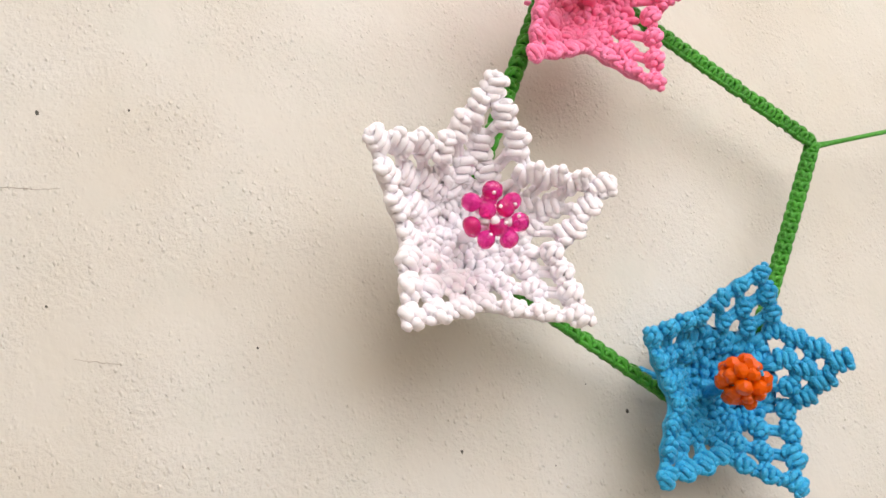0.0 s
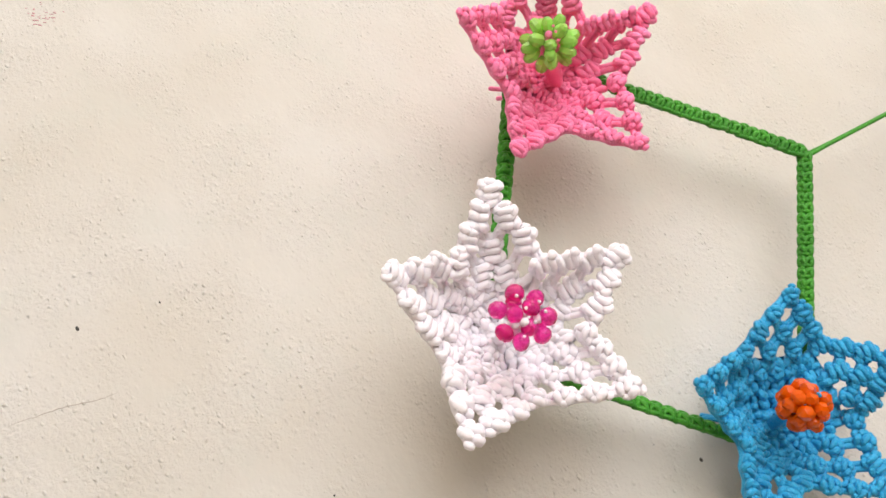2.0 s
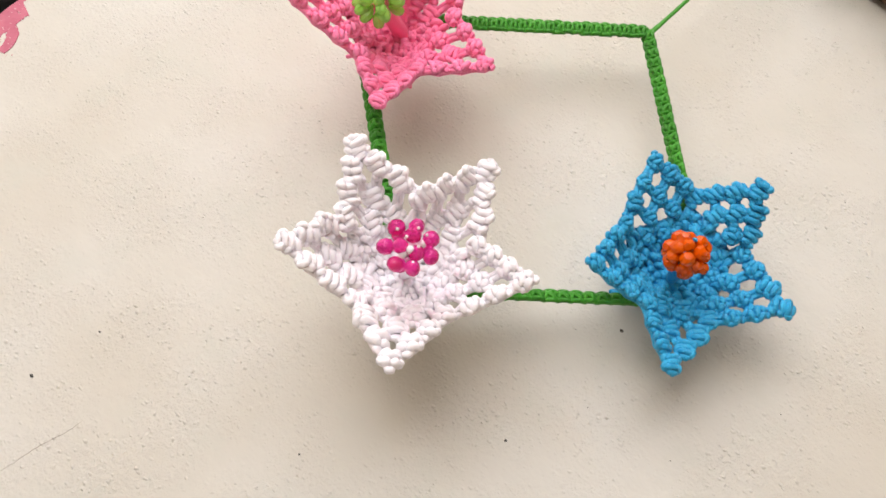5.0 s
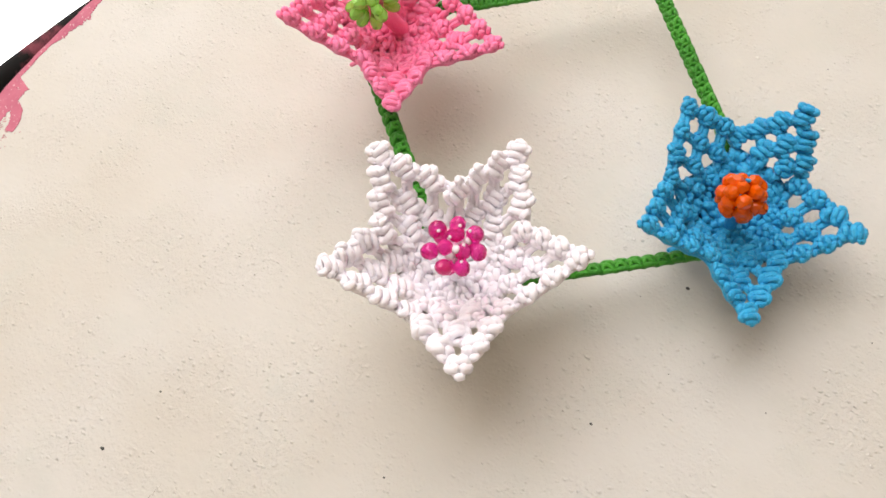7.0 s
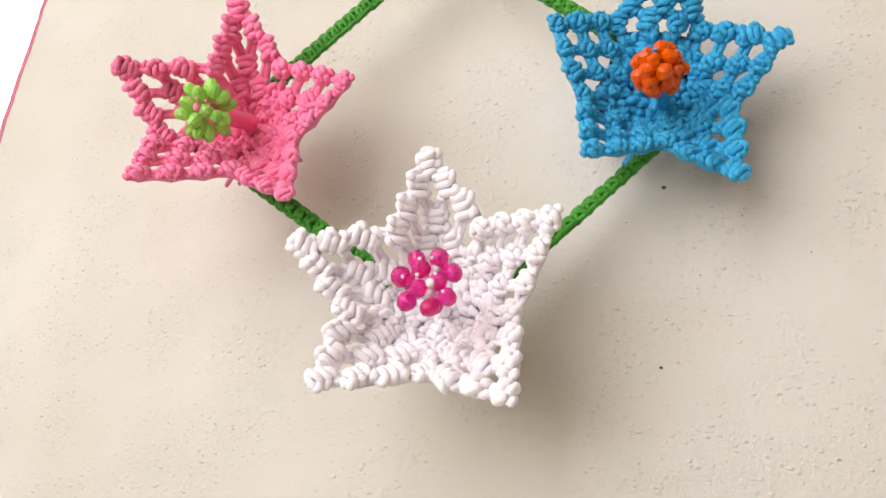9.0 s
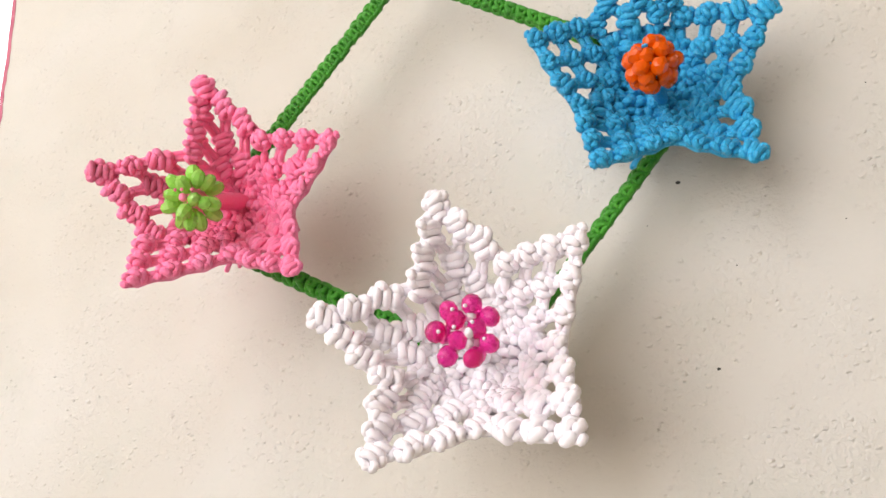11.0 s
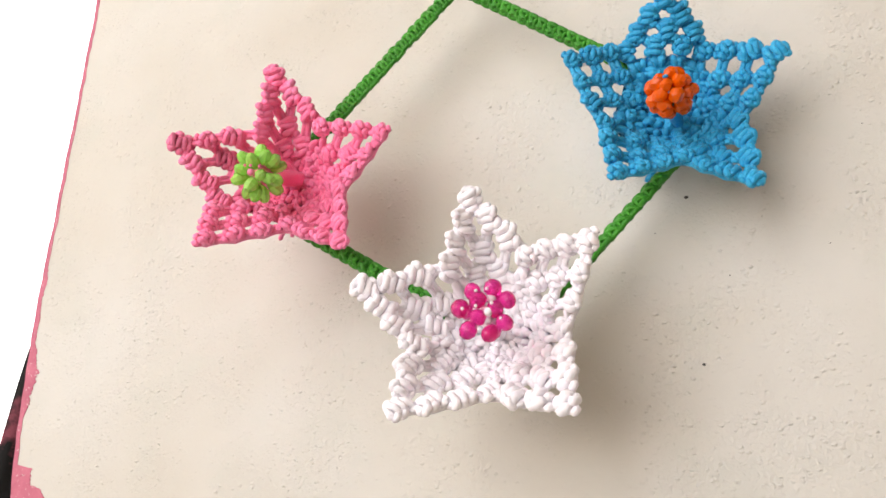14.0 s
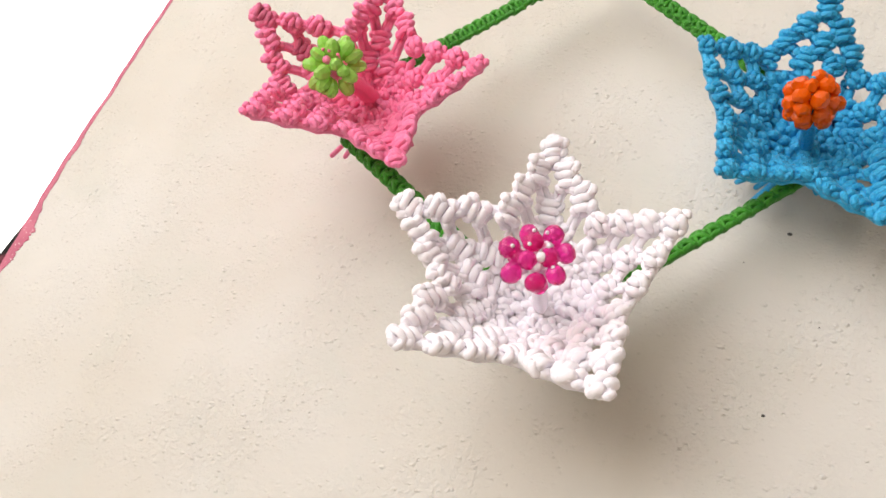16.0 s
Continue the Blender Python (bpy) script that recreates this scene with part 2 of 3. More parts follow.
def prism(bm, outline, y0, y1):
    """A slab between two planes of y, with the outline given as (x, z)."""
    front = [bm.verts.new((x, y0, z)) for x, z in outline]
    back = [bm.verts.new((x, y1, z)) for x, z in outline]
    bm.faces.new(front)
    bm.faces.new(back[::-1])
    for i in range(len(outline)):
        j = (i + 1) % len(outline)
        bm.faces.new((front[j], front[i], back[i], back[j]))


# ---- the room ----
def edge_x(z):
    """The wall's edge at the window, in plan units: nearly upright, a little wavy."""
    return -5.645 + 0.055 * max(z - 1, 0) + 0.08 * max(-z, 0) * (z > -3) + 0.24 * (z <= -3) + 0.03 * noise.noise((z * 0.9, 3.1, 0)) + 0.012 * noise.noise((z * 5.0, 7.7, 0))


LEFT, RIGHT, FRONT, TOP = -1.8, 1.1, -1.15, 2.9
SILL, HEAD, THICK = -5.0, 14.0, 0.14
levels = [SILL + (HEAD - SILL) * i / 120 for i in range(121)]
bm = bmesh.new()
zs, zh = P(0, 0, SILL).z, P(0, 0, HEAD).z
prism(bm, [(RIGHT, zh), (RIGHT, zs)] + [(edge_x(z) * U, P(0, 0, z).z) for z in levels], 0, THICK)
xs, xh = edge_x(SILL) * U, edge_x(HEAD) * U
prism(bm, [(LEFT, 0), (LEFT, zs), (xs, zs), (RIGHT, zs), (RIGHT, 0)], 0, THICK)
prism(bm, [(LEFT, zh), (LEFT, TOP), (RIGHT, TOP), (RIGHT, zh), (xh, zh)], 0, THICK)
prism(bm, [(LEFT, zs), (LEFT, zh), (-1.15, zh), (-1.15, zs)], 0, THICK)
bmesh.ops.recalc_face_normals(bm, faces=bm.faces)
wall = structure("wall_north", bm, WALL, "cream plaster wall with pinholes and pink paint along its window edge")

# unseen shell, added round the viewer to enclose and bounce the light
bm = bmesh.new()
box(bm, (LEFT, FRONT - 0.12, -0.1), (RIGHT, THICK, 0))
structure("floor", bm, TILE, "unseen cement floor, kept pale to bounce light upwards")
bm = bmesh.new()
box(bm, (LEFT, FRONT - 0.12, TOP), (RIGHT, THICK, TOP + 0.1))
structure("ceiling", bm, ROOM, "unseen cream ceiling, added to close the room and bounce light")
# east wall is added out of view to tone down bounce from the right
bm = bmesh.new()
box(bm, (RIGHT, FRONT - 0.12, 0), (RIGHT + 0.12, THICK, TOP))
structure("wall_east", bm, EAST_BROWN, "unseen brown wall, added to limit the light bounced from the right")
bm = bmesh.new()
box(bm, (LEFT - 0.12, FRONT - 0.12, 0), (LEFT, THICK, TOP))
structure("wall_west", bm, ROOM, "unseen cream wall, added to close the room and bounce light")
# unseen south wall, added; its opening is cut to fit the lamp
wx0, wx1 = LAMP_AT.x - 0.83, LAMP_AT.x + 0.83
wz0, wz1 = LAMP_AT.z - 0.73, LAMP_AT.z + 0.73
bm = bmesh.new()
box(bm, (LEFT, FRONT - 0.12, 0), (wx0, FRONT, TOP))
box(bm, (wx1, FRONT - 0.12, 0), (RIGHT, FRONT, TOP))
box(bm, (wx0, FRONT - 0.12, 0), (wx1, FRONT, wz0))
box(bm, (wx0, FRONT - 0.12, wz1), (wx1, FRONT, TOP))
structure("wall_south", bm, ROOM, "unseen cream plaster wall, added with an opening for the daylight lamp")

# outside, by the window
bm = bmesh.new()
box(bm, (-6, 3.0, -1), (2, 3.02, 6))
structure("backdrop", bm, OUTSIDE, "overexposed white sky outside the window")
bm = bmesh.new()
box(bm, (-40, -40, -0.35), (40, 40, -0.3))
structure("ground", bm, TILE, "pale dusty ground outside")

# ---- pink paint on the wall's edge ----
def ribbon(bm, rows, y0, lift):
    """A thin skin of paint: rows of (z, x from, x to), in plan units."""
    grid = []
    for z, a, b in rows:
        grid.append([bm.verts.new(P(a, y0, z)), bm.verts.new(P(a, y0 - lift, z)), bm.verts.new(P(b, y0 - lift, z)), bm.verts.new(P(b, y0, z))])
    for r, s in zip(grid, grid[1:]):
        for k in range(3):
            bm.faces.new((r[k], r[k + 1], s[k + 1], s[k]))


def paint_width(z):
    w = 0.042 + 0.012 * noise.noise((z * 7, 0.3, 0))
    ragged = 0.5 + 0.5 * noise.noise((z * 14, 1.7, 0)) + 0.45 * noise.noise((z * 60, 4.2, 0)) + 0.25 * noise.noise((z * 140, 2.2, 0))
    if -0.95 < z < -0.3:
        w += (0.17 + 0.05 * ragged) * min(1, (z + 0.95) / 0.12) * min(1, (-0.3 - z) / 0.06)
    elif 0.15 < z < 1.0:
        w += 0.10 * math.sin(math.pi * (z - 0.15) / 0.85) * (0.5 + 0.7 * ragged)
    elif -1.7 < z <= -0.95:
        w += 0.03 * ragged
    elif 1.0 <= z < 1.8:
        w += 0.03 * ragged
    if abs(z - 0.64) < 0.05:
        w += 0.04 * (1 - abs(z - 0.64) / 0.05)
    return w


bm = bmesh.new()
rows = [(z, edge_x(z) - 0.012, edge_x(z) + paint_width(z)) for z in (SILL + 0.008 * i for i in range(int((HEAD - SILL) / 0.008)))]
ribbon(bm, rows, 0.0, 0.005)
part("paint_edge", bm, PAINT, wall, "brushed pink paint edge with ragged drips", False)
bm = bmesh.new()
hook = spline([(-5.49, -0.57), (-5.40, -0.57), (-5.29, -0.62), (-5.21, -0.72), (-5.18, -0.83)], 22)
skin = []
for i, q in enumerate(hook):
    f = i / (len(hook) - 1)
    w = 0.044 + 0.016 * math.sin(f * 3) + 0.012 * noise.noise((f * 9, 5, 0)) + 0.008 * noise.noise((f * 50, 1, 0))
    d = (hook[min(i + 1, len(hook) - 1)] - hook[max(i - 1, 0)]).normalized()
    s = Vector((-d.y, d.x))
    skin.append([bm.verts.new(P(q.x + s.x * k, y, q.y + s.y * k)) for k, y in ((-w, -0.001), (-w, -0.007), (w, -0.007), (w, -0.001))])
for r, s in zip(skin, skin[1:]):
    for k in range(3):
        bm.faces.new((r[k], r[k + 1], s[k + 1], s[k]))
bm.faces.new(skin[-1])
part("paint_drip", bm, PAINT, wall, "hooked drip of pink paint", False)
bm = bmesh.new()
tube(bm, [P(-5.52, 0.012, -0.40), P(-5.46, 0.010, -0.39), P(-5.39, 0.006, -0.36)], lambda f: U * (0.03 - 0.02 * f), 6, 4, 0.5)
part("paint_drip", bm, PAINT, wall)
rng = random.Random(5)
bm = bmesh.new()
for k in range(90):
    if k < 55:
        x, z = -5.25 + rng.gauss(0, 0.07), -0.90 + rng.gauss(0, 0.11)
    else:
        x, z = -5.08 + rng.gauss(0, 0.07), -1.73 + rng.gauss(0, 0.09)
    s = rng.uniform(0.004, 0.010)
    bmesh.ops.create_icosphere(bm, subdivisions=1, radius=1, matrix=Matrix.Translation(P(x, 0, z)) @ Matrix.Rotation(rng.gauss(0.7, 0.5), 4, "Y") @ Matrix.Diagonal((s * U * rng.uniform(0.4, 1.1), 0.006 * U, s * U * rng.uniform(1.2, 3.4), 1)))
part("paint_flecks", bm, painted("faded_pink_paint", (0.62, 0.26, 0.30), (0.5, 0.3, 0.3), 0.6), wall, "worn specks of pink paint")

# specks and cracks on the plaster
for x, z, s in ((-2.05, -2.55, 0.020), (1.22, 1.24, 0.019), (1.15, -0.17, 0.013), (0.93, 0.97, 0.006), (1.23, 3.82, 0.006), (2.63, 1.59, 0.006), (2.21, 0.64, 0.006), (1.45, 0.51, 0.006), (-1.97, -1.92, 0.011), (0.04, -1.42, 0.010), (-0.58, -2.73, 0.011)):
    bm = bmesh.new()
    bmesh.ops.create_icosphere(bm, subdivisions=2, radius=1)
    for v in bm.verts:
        v.co *= 1 + 0.35 * noise.noise(v.co * 1.7 + Vector((x, z, 0)))
    put("speck", mesh_of(bm, "speck", CHARCOAL), Matrix.Translation(P(x, 0, z)) @ Matrix.Diagonal((s * U, 0.3 * s * U, 0.8 * s * U, 1)), wall)


for line in ([(-1.56, -3.25), (-1.53, -3.02), (-1.50, -2.83), (-1.45, -2.66), (-1.43, -2.48)], [(-0.17, -2.62), (-0.12, -2.47), (-0.06, -2.33)]):
    bm = bmesh.new()
    path = [P(x + 0.012 * noise.noise((x * 40, z * 40, 0)), 0.0, z + 0.012 * noise.noise((z * 40, x * 40, 3))) for x, z in [(q.x, q.y) for q in spline([Vector(p) for p in line], 9)]]
    tube(bm, path, lambda f: 0.003 * U * (0.3 + 0.6 * math.sin(math.pi * min(max(f, 0.02), 0.98))), 5, 1)
    part("crack", bm, painted("crack_dust", (0.3, 0.25, 0.2), (0.4, 0.34, 0.28), 0.9), wall)


# ---- window grille ----
grille = thing("window_grille", P(-6.3, 0.4, SILL), "black-painted iron window grille in the opening", "grille")
bm = bmesh.new()
tube(bm, [P(-6.6, 0.45, SILL - 0.1), P(-6.45, 0.40, -2.2), P(-6.29, 0.36, -1.2), P(-6.06, 0.35, 0.1), P(-5.86, 0.36, 1.1), P(-5.5, 0.4, 2.4), P(-5.2, 0.45, 3.2)], 0.115 * U, 16, 8)
part("upright_bar", bm, IRON, grille)
bm = bmesh.new()
tube(bm, [P(-6.15, 0.42, -0.60), P(-14.0, 0.5, 0.88), P(-31.2, 0.5, 4.1)], 0.20 * U, 12, 1)
part("cross_bar", bm, IRON, grille)
bm = bmesh.new()
tube(bm, [P(-7.05, 0.45, -0.50), P(-6.98, 0.5, -0.72), P(-7.2, 0.5, -0.92), P(-7.55, 0.5, -0.85), P(-7.75, 0.5, -0.55), P(-7.9, 0.5, -0.3)], 0.09 * U, 10, 6)
part("scroll", bm, IRON, grille)

# masonry seen past the grille
bm = bmesh.new()
box(bm, P(-40, 7.0, -48), P(-10.0, 9.0, 0.15), 0.004)
low = new("garden_wall", mesh_of(bm, "garden_wall", OUT_PINK, False))
tagged(low, "pink-painted masonry garden wall outside", "wall")
bm = bmesh.new()
box(bm, P(-20.3, 12.0, -48), P(-18.0, 13.5, 1.5), 0.004)
post = new("gate_post", mesh_of(bm, "gate_post", OUT_YELLOW, False))
tagged(post, "sunlit yellow masonry post outside", "post")

# dark timber at the top
bm = bmesh.new()
box(bm, P(-1.2, -1.0, 6.02), P(29, 0.0, 8.5), 0.004)
bmesh.ops.rotate(bm, verts=bm.verts, cent=P(0.6, 0, 6.0), matrix=Matrix.Rotation(radians(4), 3, "Y"))
beam = new("timber_rail", mesh_of(bm, "timber_rail", WOOD, False))
tagged(beam, "dark brown timber rail fixed to the plaster", "rail")


# ---- knots, beads ----
def square_knot(kind, seed):
    """One knot of the cord, 1 unit = plan unit; x across, y along, z to the viewer."""
    r = random.Random(seed)
    bm = bmesh.new()
    w, ln, h, c = 0.058, 0.082, 0.052, 0.0245
    j = lambda a: r.uniform(-a, a)
    if kind < 2:       # turns across the front, held by loops at both edges
        count = 4 - kind
        for i in range(count):
            y = (i - (count - 1) / 2) * (0.040 if kind == 0 else 0.050) + j(0.006)
            k, e = 0.010 + j(0.012), w * r.uniform(0.58, 0.74)
            tube(bm, [(-e, y - k, h * 0.70), (-e * 0.4, y - k * 0.4, h * (0.98 + j(0.1))), (e * 0.4, y + k * 0.4, h * (0.98 + j(0.1))), (e, y + k, h * 0.70)], c * (0.86 if kind == 0 else 1.08) * r.uniform(0.92, 1.08), 8, 2)
        for q in (-1, 1):
            # two or three loops stand out at each edge
            loops = (-0.48, 0.42) if r.random() < 0.6 else (-0.70, 0.02, 0.72)
            for f in loops:
                y, g = f * ln + j(0.008), 0.020 if len(loops) == 2 else 0.012
                tube(bm, [(q * w * 0.66, y - g, h * 0.55), (q * w * (1.02 + j(0.08)), y - g * 0.6, h * (0.72 + j(0.12))), (q * w * (1.10 + j(0.08)), y + g * 0.4, h * 0.45), (q * w * 0.80, y + g, h * 0.1)], c * r.uniform(1.0, 1.14), 8, 2)
            tube(bm, [(-w * 0.35, q * ln * 0.95, h * 0.25), (w * 0.35, q * ln * 1.02, h * 0.25)], c, 7, 2)
            tube(bm, [(q * w * 0.2, -q * ln * 1.1, 0.0), (q * w * 0.6, -q * ln * 0.95, h * 0.3)], c * 0.95, 7, 2)
    else:              # plump knot: lobes round a short cross turn
        tube(bm, [(-w * 0.55, -0.008 + j(0.006), h * 0.85), (0, j(0.006), h * 1.12), (w * 0.55, 0.008 + j(0.006), h * 0.85)], c * 1.05, 8, 3)
        for q in (-1, 1):
            for e in (-1, 1):
                k = r.uniform(1.1, 1.25)
                tube(bm, [(e * w * 0.30, q * ln * 0.60, h * 0.78), (e * w * 0.55, q * ln * 0.52, h * 0.80), (e * w * 0.88, q * ln * 0.34, h * 0.40)], c * k, 8, 2)
            tube(bm, [(-w * 0.22, q * ln * 0.98, h * 0.25), (w * 0.22, q * ln * 1.02, h * 0.25)], c * 1.0, 7, 2)
            tube(bm, [(q * w * 1.02, -ln * 0.16, h * 0.1), (q * w * 1.12, 0, h * 0.35), (q * w * 1.02, ln * 0.16, h * 0.1)], c * 0.9, 7, 3)
    # the cords that it is tied round
    bmesh.ops.create_icosphere(bm, subdivisions=2, radius=1, matrix=Matrix.Diagonal((w * 0.90, ln * 0.93, h * 0.66, 1)))
    for v in bm.verts:
        v.co += 0.0035 * noise.noise_vector(v.co * 28 + Vector((seed * 3.7, 0, 0)))
    bmesh.ops.scale(bm, vec=(U, U, U), verts=bm.verts)
    return bm


def frame_of(at, along, out, scale=1.0, turn=0.0):
    y = along.normalized()
    z = (out - y * out.dot(y)).normalized()
    x = y.cross(z)
    m = Matrix((x, y, z)).transposed().to_4x4()
    return Matrix.Translation(at) @ m @ Matrix.Rotation(turn, 4, "Z") @ Matrix.Scale(scale, 4)


def bead_mesh(kind, name, material):
    bm = bmesh.new()
    if kind != "bicone":    # faceted round bead
        bmesh.ops.create_icosphere(bm, subdivisions=2, radius=1)
        for v in bm.verts:
            v.co *= 1 + (0.06 if kind == "round" else 0.25) * noise.noise(v.co * 3.1)
            v.co.z *= 0.9
    else:                   # bicone
        rings = []
        for z, r in ((-0.95, 0.25), (-0.75, 0.55), (-0.25, 0.88), (0.25, 0.90), (0.75, 0.66), (0.98, 0.34)):
            rings.append([bm.verts.new((r * math.cos(a), r * math.sin(a), z * 1.3)) for a in (2 * math.pi * k / 8 for k in range(8))])
        for a, b in zip(rings, rings[1:]):
            for k in range(8):
                bm.faces.new((a[k], a[(k + 1) % 8], b[(k + 1) % 8], b[k]))
        bm.faces.new(rings[0][::-1])
        bm.faces.new(rings[-1])
    return mesh_of(bm, name, material, False)


def macrame_flower(label, base, tips, notches, cord_material, kinds, bead, seed, rise=0.35, plump=1.0, stained=()):
    """Five lattices of knots that rise as a shallow cup, and a beaded pistil. tips: the last knot of each petal; notches: the knot
    that each petal shares with the next."""
    rng = random.Random(seed)
    base = P(*base)
    notches = [P(*t) for t in notches]
    tips = [P(*t) for t in tips]
    tips = [t - (t - base).normalized() * 0.05 * U for t in tips]
    mean = sum(tips, Vector()) / 5
    # the way that the cup opens: square to the star of tips
    out = Vector()
    for a, b in zip(tips, tips[1:] + tips[:1]):
        out += (a - mean).cross(b - mean)
    out.normalize()
    if out.y > 0:
        out = -out
    flower = thing("macrame_flower", base, label, "flower", "flowers of the hanging")
    made = {(k, i): mesh_of(square_knot(k, seed * 10 + i), "knot", cord_material) for k in range(3) for i in range(4)}

    notches = [n + (n - base).normalized() * 0.01 * U for n in notches]

    def spot(i, r, w):
        """A place on petal i: r from the tip (0) to the notches (1), w from one edge (-1) to the other (1)."""
        tip, one, two = tips[i], notches[i - 1], notches[i]
        a = tip - base
        deep = a.dot(out)
        plan = a - out * deep
        low = ((one - base).dot(plan) + (two - base).dot(plan)) / 2 / plan.length_squared
        s = 1 - r * (1 - low)
        middle = base + plan * s + out * deep * (s + rise * (s * s - s))
        # the edges swell a little between tip and notch
        side = out.cross(plan).normalized() * (0.018 * U * 4 * r * (1 - r))
        side = side if side.dot(two - one) > 0 else -side
        left, right = tip.lerp(one, r) - side, tip.lerp(two, r) + side
        return middle + (right - left) * (w / 2) + ((left + right) / 2 - middle) * (w * w)

    def heart(f, k):
        """A place in the cup: f round it (a petal's middle at each whole number), k from the base out to the notches."""
        i = int(f + 0.5)
        rim = spot(i % 5, 1.0, 2 * (f - i))
        return base.lerp(rim, k) - out * 0.10 * U * 4 * k * (1 - k)

    for i, kind_of_knot in enumerate(kinds):
        # rows of one, two, three knots and so on, from the tip to the notches
        edge_length = ((tips[i] - notches[i - 1]).length + (tips[i] - notches[i]).length) / 2
        steps = max(3, round(edge_length / (0.205 * U)))
        size = min(1.18, max(0.98, edge_length / steps / (0.192 * U)))
        laid = []
        for n in range(steps + 1):
            ws = [2 * k / n - 1 for k in range(n + 1)] if n else [0.0]
            laid.append([(spot(i, n / steps, w), n / steps, w, size * (1.0, 1.0, 0.99, 0.96, 0.9)[n]) for w in ws])
        laid.append([(heart(i + w * 0.40, 0.76), 1.0, w, 0.98) for w in (-0.75, 0, 0.75)])
        bm = bmesh.new()
        for upper, lower in zip(laid[:-1], laid[1:-1]):
            for at, *_ in upper:
                for to, *_ in sorted(lower, key=lambda q: (q[0] - at).length)[:2]:
                    across = out.cross(to - at).normalized() * 0.026 * U
                    for d in (-1, 1):
                        tube(bm, [at + across * d - out * 0.02 * U, (at + to) / 2 + across * d * 0.7, to + across * d - out * 0.02 * U], 0.027 * U, 6, 2)
        petal = part("petal", bm, cord_material, flower)
        axis = (tips[i] - spot(i, 1.0, 0)).normalized()
        for n, row in enumerate(laid):
            for k, (at, r, w, size) in enumerate(row):
                if n == steps and k == 0:
                    continue        # the neighbour has this one
                edge = (spot(i, max(r - 0.05, 0), w) - spot(i, r + 0.05, w)).normalized()
                along = axis + 0.5 * edge if n <= steps else at - base
                up = (spot(i, max(r, 0.1), min(w + 0.2, 1)) - spot(i, max(r, 0.1), max(w - 0.2, -1))).cross(axis)
                up = up if up.dot(out) > 0 else -up
                up = (up.normalized() + 0.3 * out).normalized()
                turn = rng.uniform(-0.16, 0.16) + (rng.uniform(-0.6, 0.6) if n > steps else 0)
                me = made[kind_of_knot if rng.random() < 0.8 else rng.choice(kinds), rng.randrange(4)]
                if (i, n, k) in stained:
                    me = me.copy()
                    me.materials[0] = STAINED
                put("knot", me, frame_of(at, along, up, size * rng.uniform(0.95, 1.05) * plump, turn), petal)

    # the close-knotted heart of the cup: a backing, and chevrons of cord that run out from the middle
    bm = bmesh.new()
    rings = []
    for n in range(8):
        k = 0.04 + 0.90 * n / 7
        rings.append([bm.verts.new(heart(j / 8, k) - out * (0.045 + 0.012 * noise.noise((j * 0.9, n * 1.3, seed))) * U) for j in range(40)])
    for a, b in zip(rings, rings[1:]):
        for k in range(40):
            bm.faces.new((a[k], a[(k + 1) % 40], b[(k + 1) % 40], b[k]))
    bm.faces.new(rings[0][::-1])
    for n in range(6):
        k = 0.13 + 0.135 * n
        count = (8, 10, 15, 15, 20, 20)[n]
        for j in range(count):
            f = 5 * (j + 0.5 * (n % 2)) / count + rng.uniform(-0.07, 0.07)
            for side in (-1, 1):
                reach = 5 / count * rng.uniform(0.26, 0.42)
                lift = rng.uniform(0.0, 0.065) * U
                p, q = heart(f % 4.999, k - 0.05), heart((f + side * reach) % 4.999, k + rng.uniform(0.06, 0.12))
                tube(bm, [p - out * 0.015 * U, (p + q) / 2 + out * (0.022 * U + lift), q - out * 0.015 * U], 0.0315 * U * rng.uniform(0.85, 1.12), 8, 3)
    part("cup", bm, cord_material, flower)
    # cut ends gathered behind
    bm = bmesh.new()
    for k in range(22):
        a = rng.uniform(0, 6.28)
        d = Vector((math.cos(a), 0, math.sin(a)))
        p = base - out * 0.02 * U + d * 0.08 * U
        tube(bm, [p, p - out * 0.16 * U + d * rng.uniform(0.05, 0.16) * U, p - out * rng.uniform(0.2, 0.3) * U + d * rng.uniform(0.1, 0.2 if cord_material is WHITE else 0.42) * U], 0.022 * U, 6, 3)
    part("cord_ends", bm, cord_material, flower)

    # the pistil and its beads
    kind, material, centre, size, spread = bead
    centre = P(*centre)
    way = (centre - base).normalized()
    bm = bmesh.new()
    tube(bm, [base - way * 0.05 * U, base.lerp(centre, 0.5), centre - way * 0.03 * U], (0.07 if material is LIME else 0.05) * U, 12, 3)
    for k in range(14):
        d = Vector((rng.gauss(0, 1), rng.gauss(0, 1), rng.gauss(0, 1))).normalized()
        d = (d + way * (0.9 if k > 6 else 0)).normalized()
        bmesh.ops.create_icosphere(bm, subdivisions=2, radius=(0.013 if k > 6 else 0.034) * U, matrix=Matrix.Translation(centre + d * (spread * (0.9 if k > 6 else 0.6)) * U + way * (0.03 if k > 6 else 0) * U))
    pistil = part("pistil", bm, cord_material, flower)
    me = bead_mesh(kind, "bead", material)
    first = way.orthogonal().normalized()
    second = way.cross(first)
    if material is MAGENTA:     # an open posy
        layout = [(k * 360 / 7 + rng.uniform(-7, 7), rng.uniform(74, 90), spread) for k in range(7)]
        layout += [(10, 40, spread * 0.6), (130, 50, spread * 0.6), (250, 45, spread * 0.62), (300, 118, spread * 0.9), (60, 122, spread * 0.85), (190, 120, spread * 0.85)]
    elif material is LIME:
        layout = [(k * 360 / 7 + rng.uniform(-9, 9), rng.uniform(78, 92), spread) for k in range(7)]
        layout += [(k * 90 + 20 + rng.uniform(-12, 12), rng.uniform(34, 44), spread * 0.86) for k in range(4)]
